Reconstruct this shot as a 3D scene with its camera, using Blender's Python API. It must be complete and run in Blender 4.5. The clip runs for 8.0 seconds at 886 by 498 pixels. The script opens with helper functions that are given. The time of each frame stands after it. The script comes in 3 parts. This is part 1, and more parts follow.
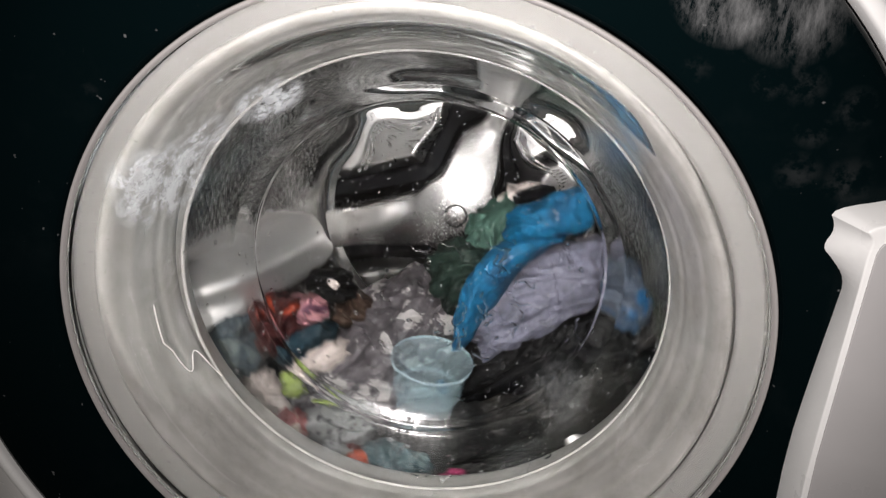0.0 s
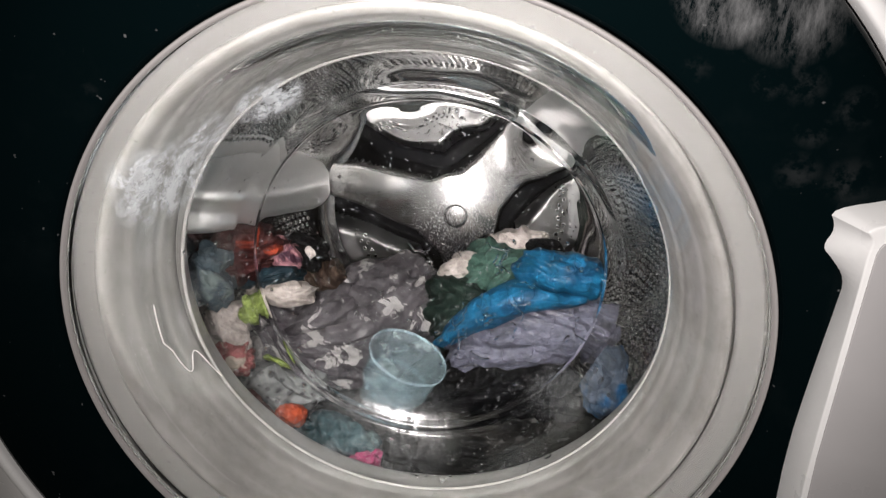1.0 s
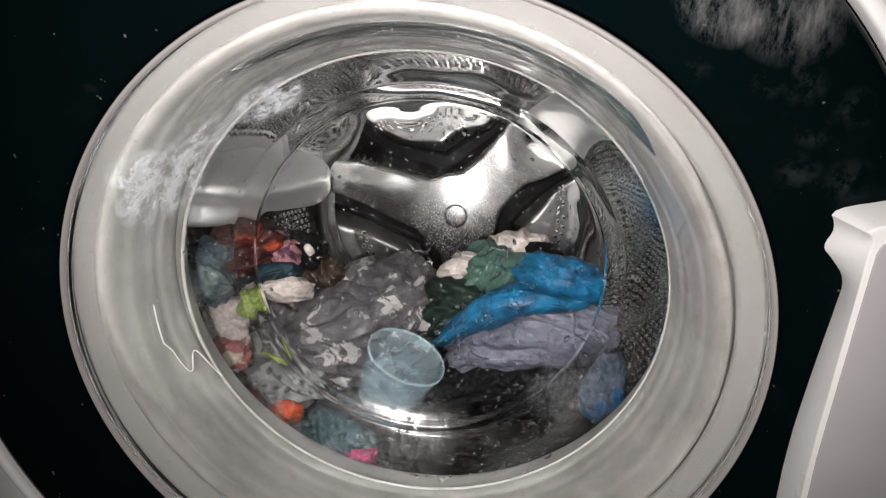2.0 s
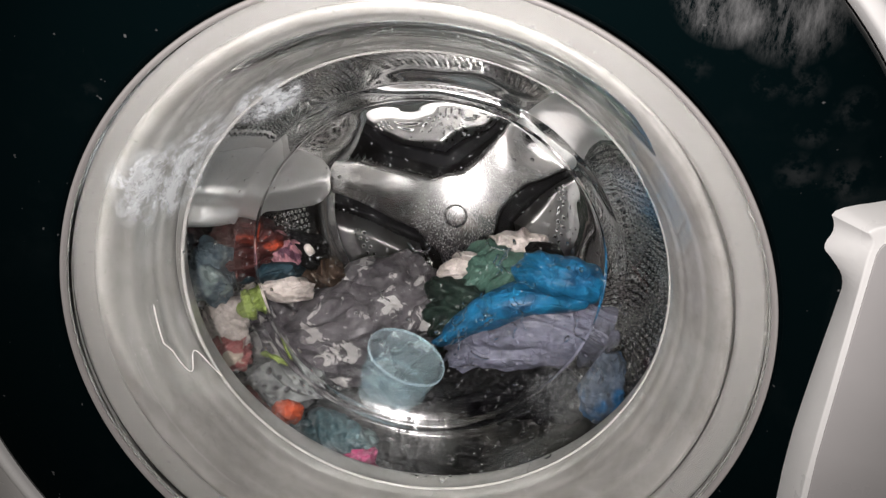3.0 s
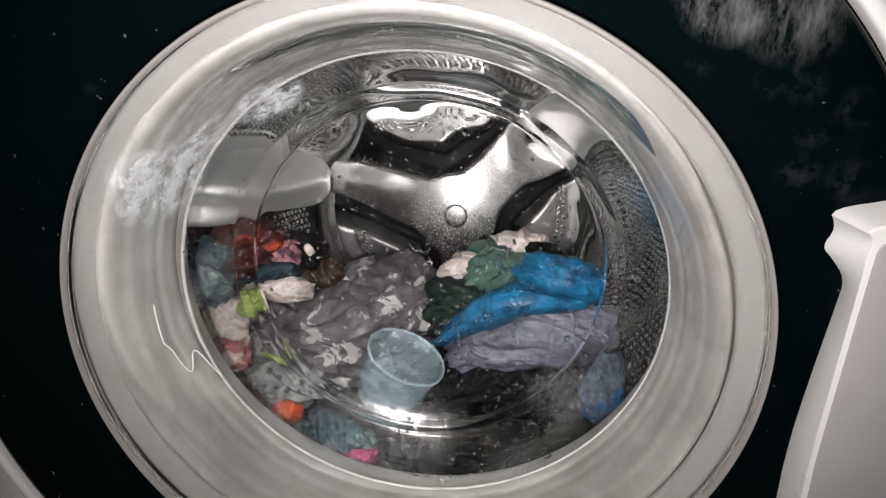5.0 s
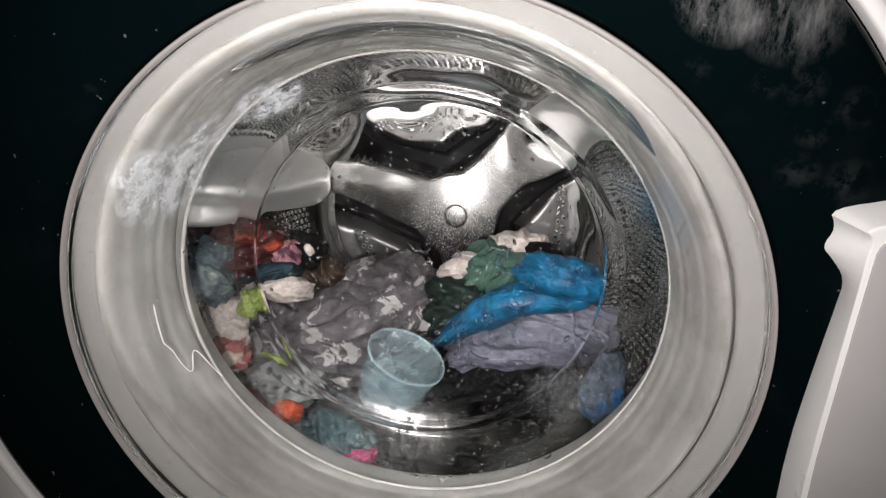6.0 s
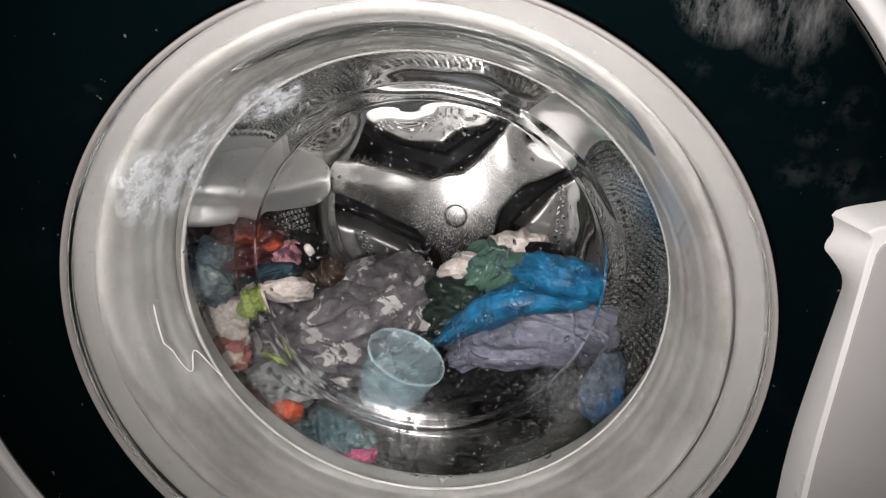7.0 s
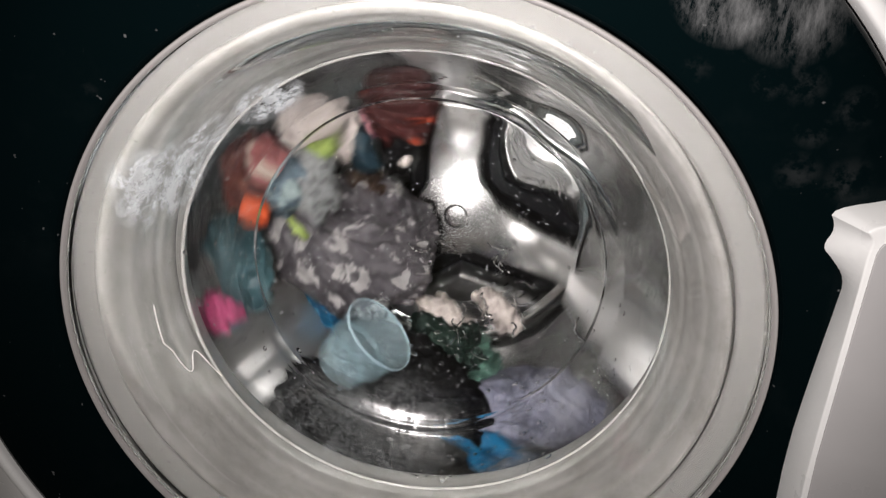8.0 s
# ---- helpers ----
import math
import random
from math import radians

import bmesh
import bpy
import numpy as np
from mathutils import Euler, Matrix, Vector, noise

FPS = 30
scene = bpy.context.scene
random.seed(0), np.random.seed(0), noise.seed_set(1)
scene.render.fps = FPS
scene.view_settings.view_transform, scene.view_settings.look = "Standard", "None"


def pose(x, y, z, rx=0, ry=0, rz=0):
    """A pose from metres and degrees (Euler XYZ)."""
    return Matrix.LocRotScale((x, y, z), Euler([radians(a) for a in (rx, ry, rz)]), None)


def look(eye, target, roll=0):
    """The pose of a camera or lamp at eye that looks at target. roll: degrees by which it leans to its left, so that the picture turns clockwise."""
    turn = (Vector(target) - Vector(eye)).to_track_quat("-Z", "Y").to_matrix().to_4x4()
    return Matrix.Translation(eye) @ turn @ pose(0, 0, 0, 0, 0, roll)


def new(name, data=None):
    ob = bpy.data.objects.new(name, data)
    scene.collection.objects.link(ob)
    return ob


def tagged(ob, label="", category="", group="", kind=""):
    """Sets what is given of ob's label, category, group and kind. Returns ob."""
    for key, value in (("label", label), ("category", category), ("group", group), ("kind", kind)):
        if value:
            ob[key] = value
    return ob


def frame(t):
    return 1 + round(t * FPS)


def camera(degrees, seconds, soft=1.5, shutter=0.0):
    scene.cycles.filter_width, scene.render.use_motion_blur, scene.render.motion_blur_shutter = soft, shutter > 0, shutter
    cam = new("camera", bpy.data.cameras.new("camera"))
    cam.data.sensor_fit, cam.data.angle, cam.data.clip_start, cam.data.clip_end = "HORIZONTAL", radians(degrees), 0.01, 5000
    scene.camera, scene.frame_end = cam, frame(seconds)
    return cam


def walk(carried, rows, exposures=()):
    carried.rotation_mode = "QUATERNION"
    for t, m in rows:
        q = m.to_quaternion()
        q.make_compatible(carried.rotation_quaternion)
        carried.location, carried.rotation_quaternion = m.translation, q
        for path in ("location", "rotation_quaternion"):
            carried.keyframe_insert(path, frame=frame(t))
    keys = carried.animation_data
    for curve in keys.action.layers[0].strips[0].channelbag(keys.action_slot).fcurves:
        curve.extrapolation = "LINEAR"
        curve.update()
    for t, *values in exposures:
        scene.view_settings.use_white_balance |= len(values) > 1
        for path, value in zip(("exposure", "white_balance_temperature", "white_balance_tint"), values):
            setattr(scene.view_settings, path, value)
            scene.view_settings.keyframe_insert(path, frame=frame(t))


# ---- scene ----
cam = camera(65, 8.0, soft=1.3, shutter=0.9)
ZC = 0.45                       # height of the door's centre over the floor
EYE = pose(0.0527, -0.3104, 0.1944 + ZC, 66.46, 0, 5.93)
walk(cam, [(0.0, EYE), (8.0, EYE)], [(0.0, 0.0), (8.0, 0.0)])

# ---- world and lights ----
world = bpy.data.worlds.new("room_air")
scene.world = world
world.use_nodes = True
world.node_tree.nodes["Background"].inputs["Color"].default_value = (0.9, 0.95, 1.0, 1)
world.node_tree.nodes["Background"].inputs["Strength"].default_value = 0.012


def lamp(name, m, size, power, colour, length=None):
    data = bpy.data.lights.new(name, "AREA")
    data.shape, data.size, data.energy, data.color = "RECTANGLE" if length else "DISK", length or size, power, colour
    if length:
        data.size_y = size
    ob = new(name, data)
    ob.matrix_world = m
    return ob


# added overhead fill in mid-air, without a fixture, to brighten rim and handle
lamp("overhead_fill", look((-0.15, -1.25, 1.80), (0.05, 0, ZC)), 0.18, 12, (1.0, 0.93, 0.90), 0.7)
torch = lamp("phone_torch", look((0.012, -0.320, 0.160 + ZC), (0.02, 0.15, ZC + 0.105)), 0.016, 0.84, (1.0, 0.92, 0.915))
torch.data.spread = radians(98)


# ---- materials ----
class Mat:
    """A node material with a few shorthands."""

    def __init__(self, name, colour=(0.5, 0.5, 0.5), rough=0.5, metal=0.0):
        self.m = bpy.data.materials.new(name)
        self.m.use_nodes = True
        self.t = self.m.node_tree
        self.b = self.t.nodes["Principled BSDF"]
        self.b.inputs["Base Color"].default_value = (*colour, 1)
        self.b.inputs["Roughness"].default_value = rough
        self.b.inputs["Metallic"].default_value = metal
        self.co = self.t.nodes.new("ShaderNodeTexCoord")

    def node(self, kind, **kw):
        n = self.t.nodes.new("ShaderNode" + kind)
        for k, v in kw.items():
            n.inputs[k.replace("_", " ")].default_value = v
        return n

    def link(self, a, b):
        self.t.links.new(a, b)

    def noise(self, scale, detail=4.0, rough=0.6, stretch=None, dist=0.0):
        n = self.node("TexNoise", Scale=scale, Detail=detail, Roughness=rough, Distortion=dist)
        src = self.co.outputs["Object"]
        if stretch:
            mp = self.node("Mapping", Scale=stretch)
            self.link(src, mp.inputs["Vector"])
            src = mp.outputs["Vector"]
        self.link(src, n.inputs["Vector"])
        return n.outputs["Fac"]

    def ramp(self, fac, stops):
        r = self.node("ValToRGB")
        while len(r.color_ramp.elements) < len(stops):
            r.color_ramp.elements.new(0.5)
        for e, (p, c) in zip(r.color_ramp.elements, stops):
            e.position = p
            e.color = (*c, 1) if len(c) == 3 else c
        self.link(fac, r.inputs["Fac"])
        return r.outputs["Color"]

    def span(self, fac, a, b, lo, hi):
        r = self.node("MapRange")
        for i, v in enumerate((a, b, lo, hi)):
            r.inputs[i + 1].default_value = v
        self.link(fac, r.inputs[0])
        return r.outputs[0]

    def maths(self, op, a, b):
        n = self.node("Math")
        n.operation = op
        for s, v in zip(n.inputs, (a, b)):
            if isinstance(v, (int, float)):
                s.default_value = v
            else:
                self.link(v, s)
        return n.outputs[0]

    def mix(self, fac, a, b):
        n = self.t.nodes.new("ShaderNodeMix")
        n.data_type = "RGBA"
        self.link(fac, n.inputs[0])
        for s, v in ((n.inputs[6], a), (n.inputs[7], b)):
            if isinstance(v, tuple):
                s.default_value = (*v, 1)
            else:
                self.link(v, s)
        return n.outputs[2]

    def spot(self, x, y, z, r):
        """1 inside a ball round the place, falling to 0 at its edge."""
        mp = self.node("Mapping", Location=(-x / r, -y / r, -z / r), Scale=(1 / r, 1 / r, 1 / r))
        self.link(self.co.outputs["Object"], mp.inputs["Vector"])
        g = self.node("TexGradient")
        g.gradient_type = "SPHERICAL"
        self.link(mp.outputs["Vector"], g.inputs["Vector"])
        return g.outputs["Fac"]

    def bump(self, height, strength, distance=0.002):
        n = self.node("Bump", Strength=strength, Distance=distance)
        self.link(height, n.inputs["Height"])
        self.link(n.outputs["Normal"], self.b.inputs["Normal"])
        return n


def make_glass():
    k = Mat("door_glass")
    g = k.node("BsdfGlass", Roughness=0.0, IOR=1.5)
    g.inputs["Color"].default_value = (0.97, 0.985, 0.98, 1)
    wave = k.node("Bump", Strength=0.18, Distance=0.004)
    k.link(k.noise(9, 1.5, 0.4), wave.inputs["Height"])
    k.link(wave.outputs["Normal"], g.inputs["Normal"])
    # dried suds and limescale
    k.b.inputs["Base Color"].default_value = (0.72, 0.76, 0.78, 1)
    k.b.inputs["Roughness"].default_value = 0.75
    patch = k.maths("MAXIMUM", k.spot(-0.131, 0.028, 0.078, 0.036), k.spot(-0.080, 0.054, 0.118, 0.025))
    patch = k.maths("MAXIMUM", patch, k.maths("MULTIPLY", k.spot(-0.109, 0.036, 0.102, 0.024), 0.6))
    smear = k.maths("MULTIPLY", k.span(patch, 0.08, 0.40, 0, 1), k.span(k.noise(95, 7, 0.8, (1.0, 1.0, 0.6)), 0.45, 0.55, 0, 0.55))
    specks = k.span(k.noise(330, 2, 0.5), 0.69, 0.73, 0, 0.26)
    film = k.span(k.noise(24, 5, 0.65), 0.60, 0.85, 0.0, 0.012)
    low = k.maths("MAXIMUM", k.maths("MAXIMUM", k.spot(-0.022, 0.082, -0.118, 0.046), k.spot(-0.075, 0.070, -0.112, 0.05)), k.spot(0.088, 0.084, -0.080, 0.024))
    # low haze: limescale dust, with the pale of the glints painted in
    dust_glint = k.maths("MULTIPLY", k.span(low, 0.05, 0.4, 0, 1), k.maths("ADD", k.span(k.noise(520, 4, 0.7), 0.50, 0.70, 0, 0.11), k.span(k.noise(42, 8, 0.75, None, 0.8), 0.48, 0.72, 0, 0.08)))
    fac = k.maths("MINIMUM", k.maths("ADD", k.maths("ADD", smear, dust_glint), k.maths("ADD", specks, film)), 0.8)
    # the low side is scuffed, with glossy patches set where its highlights show
    scuff = k.node("BsdfGlossy", Roughness=0.20)
    rub = k.maths("MAXIMUM", k.spot(-0.022, 0.080, -0.118, 0.056), k.spot(0.086, 0.086, -0.080, 0.030))
    rub = k.maths("MULTIPLY", k.span(rub, 0.0, 0.7, 0, 1), k.span(k.noise(70, 8, 0.75, (2.0, 1.0, 0.7), 0.6), 0.40, 0.66, 0.0, 0.12))
    sheen = k.node("MixShader")
    k.link(rub, sheen.inputs[0])
    k.link(g.outputs[0], sheen.inputs[1])
    k.link(scuff.outputs[0], sheen.inputs[2])
    mx = k.node("MixShader")
    k.link(fac, mx.inputs[0])
    k.link(sheen.outputs[0], mx.inputs[1])
    k.link(k.b.outputs[0], mx.inputs[2])
    k.link(mx.outputs[0], k.t.nodes["Material Output"].inputs["Surface"])
    return k.m


def make_steel(name, tone=0.62, rough=0.2, stretch=(60, 3, 60), relief=0.05):
    k = Mat(name, (tone, tone * 0.985, tone * 0.97), rough, 1.0)
    fine = k.noise(18, 4, 0.6, stretch)
    broad = k.noise(7, 4, 0.6)
    k.link(k.ramp(broad, [(0.3, (tone * 0.88,) * 3), (0.7, (tone, tone * 0.985, tone * 0.965))]), k.b.inputs["Base Color"])
    k.link(k.maths("ADD", k.span(fine, 0.3, 0.7, -0.05, 0.07), k.span(broad, 0.3, 0.7, rough - 0.03, rough + 0.06)), k.b.inputs["Roughness"])
    k.bump(fine, relief, 0.001)
    return k.m


def make_rubber():
    k = Mat("grey_rubber", (0.30, 0.29, 0.28), 0.45)
    broad, fine = k.noise(22, 7, 0.7, (1, 2.2, 1)), k.noise(150, 3, 0.6)
    k.link(k.ramp(broad, [(0.32, (0.17, 0.165, 0.155)), (0.52, (0.235, 0.23, 0.218)), (0.8, (0.31, 0.30, 0.287))]), k.b.inputs["Base Color"])
    mottle = k.span(k.noise(70, 6, 0.7), 0.50, 0.72, 0, 0.55)
    base = k.b.inputs["Base Color"].links[0].from_socket
    k.link(k.mix(mottle, base, (0.16, 0.15, 0.135)), k.b.inputs["Base Color"])
    k.link(k.span(fine, 0.3, 0.7, 0.28, 0.5), k.b.inputs["Roughness"])
    k.b.inputs["Coat Weight"].default_value = 0.3
    k.b.inputs["Coat Roughness"].default_value = 0.07
    k.bump(fine, 0.10, 0.001)
    return k.m


def make_black():
    k = Mat("black_gloss_plastic", (0.0008, 0.0030, 0.0035), 0.22)
    big = k.maths("MAXIMUM", k.spot(0.137, -0.012, 0.183, 0.031), k.maths("MULTIPLY", k.spot(0.160, -0.012, 0.176, 0.034), 0.6))
    streak = k.noise(75, 7, 0.78, (1.3, 1.0, 0.45), 0.15)
    smudge = k.maths("MULTIPLY", k.span(big, 0.12, 0.4, 0, 1), k.span(streak, 0.42, 0.70, 0.0, 0.7))
    spots = None
    for x, z, r in ((0.155, 0.143, 0.009), (0.169, 0.143, 0.012), (0.165, 0.150, 0.010), (0.176, 0.124, 0.010), (0.190, 0.134, 0.012), (0.174, 0.105, 0.013), (0.194, 0.103, 0.014), (-0.141, 0.132, 0.008), (0.126, 0.147, 0.010), (0.147, 0.167, 0.020)):
        one = k.span(k.spot(x, -0.012, z, r), 0.15, 0.9, 0, 0.07)
        spots = k.maths("MAXIMUM", spots, one) if spots else one
    haze = k.maths("ADD", k.maths("MULTIPLY", spots, k.span(k.noise(120, 6, 0.7), 0.46, 0.60, 0.0, 1.0)), k.span(k.noise(30, 5, 0.65), 0.56, 0.8, 0, 0.008))
    specks = k.span(k.noise(190, 2, 0.5), 0.74, 0.79, 0, 0.55)
    dirt = k.maths("MINIMUM", k.maths("ADD", k.maths("ADD", smudge, haze), specks), 1.0)
    k.link(k.mix(dirt, (0.0008, 0.0030, 0.0035), (0.16, 0.165, 0.165)), k.b.inputs["Base Color"])
    k.b.inputs["Specular IOR Level"].default_value = 0.06
    k.link(k.span(dirt, 0, 0.4, 0.16, 0.7), k.b.inputs["Roughness"])
    return k.m


def make_water():
    k = Mat("water")
    g = k.node("BsdfGlass", Roughness=0.0, IOR=1.33)
    k.link(g.outputs[0], k.t.nodes["Material Output"].inputs["Surface"])
    return k.m


def make_plastic(name, colour, rough=0.35, relief=0.04, gloss=0.5):
    k = Mat(name, colour, rough)
    k.b.inputs["Specular IOR Level"].default_value = gloss
    broad, fine = k.noise(16, 5, 0.6), k.noise(420, 2, 0.5)
    lo = tuple(c * 0.9 for c in colour)
    k.link(k.ramp(broad, [(0.3, lo), (0.7, colour)]), k.b.inputs["Base Color"])
    k.link(k.span(broad, 0.3, 0.7, rough - 0.06, rough + 0.1), k.b.inputs["Roughness"])
    if relief:
        k.bump(fine, relief, 0.0005)
    return k.m


def make_fabric(name, colour, second=None, low=0.5, high=0.56, scale=22, rough=0.62, veins=0.35, wet=0.5):
    colour = tuple(v * 0.55 for v in colour)
    second = tuple(v * 0.60 for v in second) if second else None
    k = Mat(name, colour, rough)
    broad, weave = k.noise(20, 5, 0.65), k.noise(520, 2, 0.6)
    grain = k.maths("ADD", k.maths("MULTIPLY", broad, 0.55), k.maths("MULTIPLY", k.noise(150, 6, 0.72), 0.45))
    c = k.ramp(grain, [(0.36, tuple(v * 0.42 for v in colour)), (0.52, colour), (0.64, tuple(min(1, v * 1.35) for v in colour))])
    if second:
        c = k.mix(k.span(k.noise(scale, 3, 0.55, None, 0.6), low, high, 0, 1), c, second)
    k.link(c, k.b.inputs["Base Color"])
    k.link(k.span(broad, 0.3, 0.7, rough - 0.16, rough + 0.1), k.b.inputs["Roughness"])
    k.b.inputs["Specular IOR Level"].default_value = 0.32 * wet
    # wet cloth: a thin film of water in patches
    k.link(k.span(k.noise(34, 3, 0.6), 0.40, 0.62, 0.1 * wet, wet), k.b.inputs["Coat Weight"])
    k.b.inputs["Coat Roughness"].default_value = 0.2
    k.b.inputs["Coat IOR"].default_value = 1.33
    crease = k.noise(48, 5, 0.65, (1.0, 1.0, 1.9), 1.2)
    vein = k.maths("ABSOLUTE", k.maths("SUBTRACT", k.noise(26, 2, 0.45, (1.3, 1.0, 0.8), 1.6), 0.5), 0.0)
    vein = k.span(vein, 0.0, 0.022, 1.0, 0.0)
    soft = k.maths("ADD", k.maths("MULTIPLY", k.noise(110, 5, 0.65), 1.8), k.maths("MULTIPLY", crease, 2.6))
    k.bump(k.maths("ADD", k.maths("ADD", k.maths("MULTIPLY", weave, 0.6), k.maths("MULTIPLY", vein, veins)), soft), 0.6, 0.0016)
    return k.m


def make_dotted():
    k = Mat("dotted_fabric", (0.115, 0.12, 0.12), 0.6)
    v = k.node("TexVoronoi", Scale=110.0, Randomness=0.15)
    k.link(k.co.outputs["Object"], v.inputs["Vector"])
    k.link(k.mix(k.span(v.outputs["Distance"], 0.28, 0.36, 1, 0), (0.115, 0.12, 0.12), (0.02, 0.02, 0.022)), k.b.inputs["Base Color"])
    k.bump(k.noise(400, 2, 0.5), 0.3, 0.001)
    return k.m


def make_cup_plastic(name, solid):
    k = Mat(name, (0.72, 0.85, 0.90), 0.2)
    k.b.inputs["Transmission Weight"].default_value = 0.35
    k.b.inputs["IOR"].default_value = 1.25
    k.link(k.ramp(k.noise(40, 4, 0.6), [(0.3, (0.52, 0.68, 0.75)), (0.7, (0.62, 0.76, 0.82))]), k.b.inputs["Base Color"])
    tr = k.node("BsdfTransparent")
    tr.inputs["Color"].default_value = (0.94, 0.975, 0.985, 1)
    mx = k.node("MixShader")
    mx.inputs[0].default_value = solid
    k.link(tr.outputs[0], mx.inputs[1])
    k.link(k.b.outputs[0], mx.inputs[2])
    k.link(mx.outputs[0], k.t.nodes["Material Output"].inputs["Surface"])
    return k.m


GLASS = make_glass()
STEEL = make_steel("brushed_steel", 0.88, 0.22, (60, 3, 25), 0.045)
# the plate's steel toned down for the sunk floors, shade put into the colour
SHADED_STEEL = make_steel("shaded_lobe_steel", 0.64, 0.30, (12, 3, 12), 0.03)
WALL_STEEL = make_steel("drum_wall_steel", 0.82, 0.12, (6, 3, 6), 0.006)
LIFTER = make_steel("lifter_steel", 0.95, 0.48)
# near-black for the shade inside the drain holes
HOLE_SHADE = Mat("drum_hole_shade", (0.006, 0.006, 0.007), 0.5).m
RUBBER = make_rubber()
BLACK = make_black()
WHITE = make_plastic("white_plastic", (0.84, 0.85, 0.83), 0.28)
GREY = make_plastic("grey_plastic", (0.45, 0.445, 0.44), 0.30)
ENAMEL = make_plastic("white_enamel", (0.74, 0.74, 0.72), 0.25)
CHROME = make_plastic("rim_plastic", (0.30, 0.29, 0.28), 0.14, 0.0)
LIP_GLINT = make_plastic("lip_glint", (0.30, 0.29, 0.28), 0.10, 0.0)
SEAT = make_plastic("seat_plastic", (0.13, 0.126, 0.12), 0.75)
WATER = make_water()
# near-black colour for the shade in the back plate's grooves
GROOVE_SHADE = make_plastic("groove_shade", (0.005, 0.005, 0.006), 0.5, 0.0, 0.06)
TUB = make_plastic("tub_plastic", (0.05, 0.05, 0.05), 0.6)
PAINT = make_plastic("wall_paint", (0.05, 0.05, 0.05), 0.7)
TILE = make_plastic("floor_tile", (0.10, 0.09, 0.07), 0.4)
CUP = make_cup_plastic("translucent_plastic", 0.115)
CUP_RIM = make_cup_plastic("translucent_rim", 0.42)
# white for the line that stands in for a reflection on the bowl
GLINT_WHITE = make_plastic("white_glint", (0.80, 0.79, 0.77), 0.5, 0.0)
FABRIC = {
    "patterned": make_fabric("blotched_cotton", (0.090, 0.081, 0.090), (0.34, 0.325, 0.32), 0.555, 0.59, 60),
    "lavender": make_fabric("lavender_cotton", (0.145, 0.147, 0.20), veins=0.9),
    "blue": make_fabric("blue_cotton", (0.002, 0.105, 0.225), (0.001, 0.055, 0.13), 0.52, 0.62, 30, veins=0.9),
    "green": make_fabric("green_cotton", (0.058, 0.125, 0.098)),
    "darkgreen": make_fabric("dark_green_net", (0.008, 0.022, 0.016)),
    "cream": make_fabric("off_white_cotton", (0.56, 0.49, 0.46)),
    "black": make_fabric("black_cotton", (0.005, 0.005, 0.006), wet=0.15),
    "charcoal": make_fabric("charcoal_wool", (0.006, 0.006, 0.006), (0.022, 0.020, 0.018), 0.5, 0.7, 30, wet=0.2),
    "bluegrey": make_fabric("slate_blue_cloth", (0.06, 0.08, 0.115), (0.008, 0.10, 0.24), 0.54, 0.62, 24),
    "red": make_fabric("red_cotton", (0.050, 0.006, 0.006), (0.42, 0.06, 0.022), 0.60, 0.68, 46),
    "pinkpale": make_fabric("pale_pink_cotton", (0.36, 0.17, 0.19), (0.08, 0.025, 0.05), 0.52, 0.58, 45),
    "navy": make_fabric("navy_cotton", (0.010, 0.030, 0.044)),
    "slate": make_fabric("slate_cotton", (0.09, 0.13, 0.16), (0.24, 0.30, 0.30), 0.52, 0.6, 30),
    "lime": make_fabric("lime_cotton", (0.27, 0.35, 0.09)),
    "brown": make_fabric("brown_cotton", (0.040, 0.022, 0.014)),
    "rose": make_fabric("rose_cotton", (0.36, 0.11, 0.11), (0.60, 0.50, 0.42), 0.52, 0.57, 40),
    "dotted": make_dotted(),
    "orange": make_fabric("orange_cotton", (0.62, 0.09, 0.025)),
    "maroon": make_fabric("maroon_cotton", (0.10, 0.022, 0.018), (0.20, 0.07, 0.05), 0.5, 0.6, 40),
    "tealdark": make_fabric("dark_teal_cotton", (0.035, 0.085, 0.10), (0.16, 0.24, 0.25), 0.58, 0.68, 50),
    "pink": make_fabric("pink_cotton", (0.58, 0.07, 0.21)),
}


# ---- mesh helpers ----
def part(name, bm, material, parent=None, label="", at=None):
    me = bpy.data.meshes.new(name)
    bm.to_mesh(me)
    bm.free()
    for mat in material if isinstance(material, (list, tuple)) else (material,):
        me.materials.append(mat)
    for p in me.polygons:
        p.use_smooth = True
    ob = new(name, me)
    ob.parent = parent
    if at is not None:
        ob.matrix_basis = at
    return tagged(ob, label)


def rounded(points, times=2, closed=False):
    """Corner cutting of a polyline."""
    p = [np.array(q, float) for q in points]
    for _ in range(times):
        out = [] if closed else [p[0]]
        n = len(p)
        for i in range(n if closed else n - 1):
            a, b = p[i], p[(i + 1) % n]
            out += [0.75 * a + 0.25 * b, 0.25 * a + 0.75 * b]
        p = out if closed else out + [p[-1]]
    return p


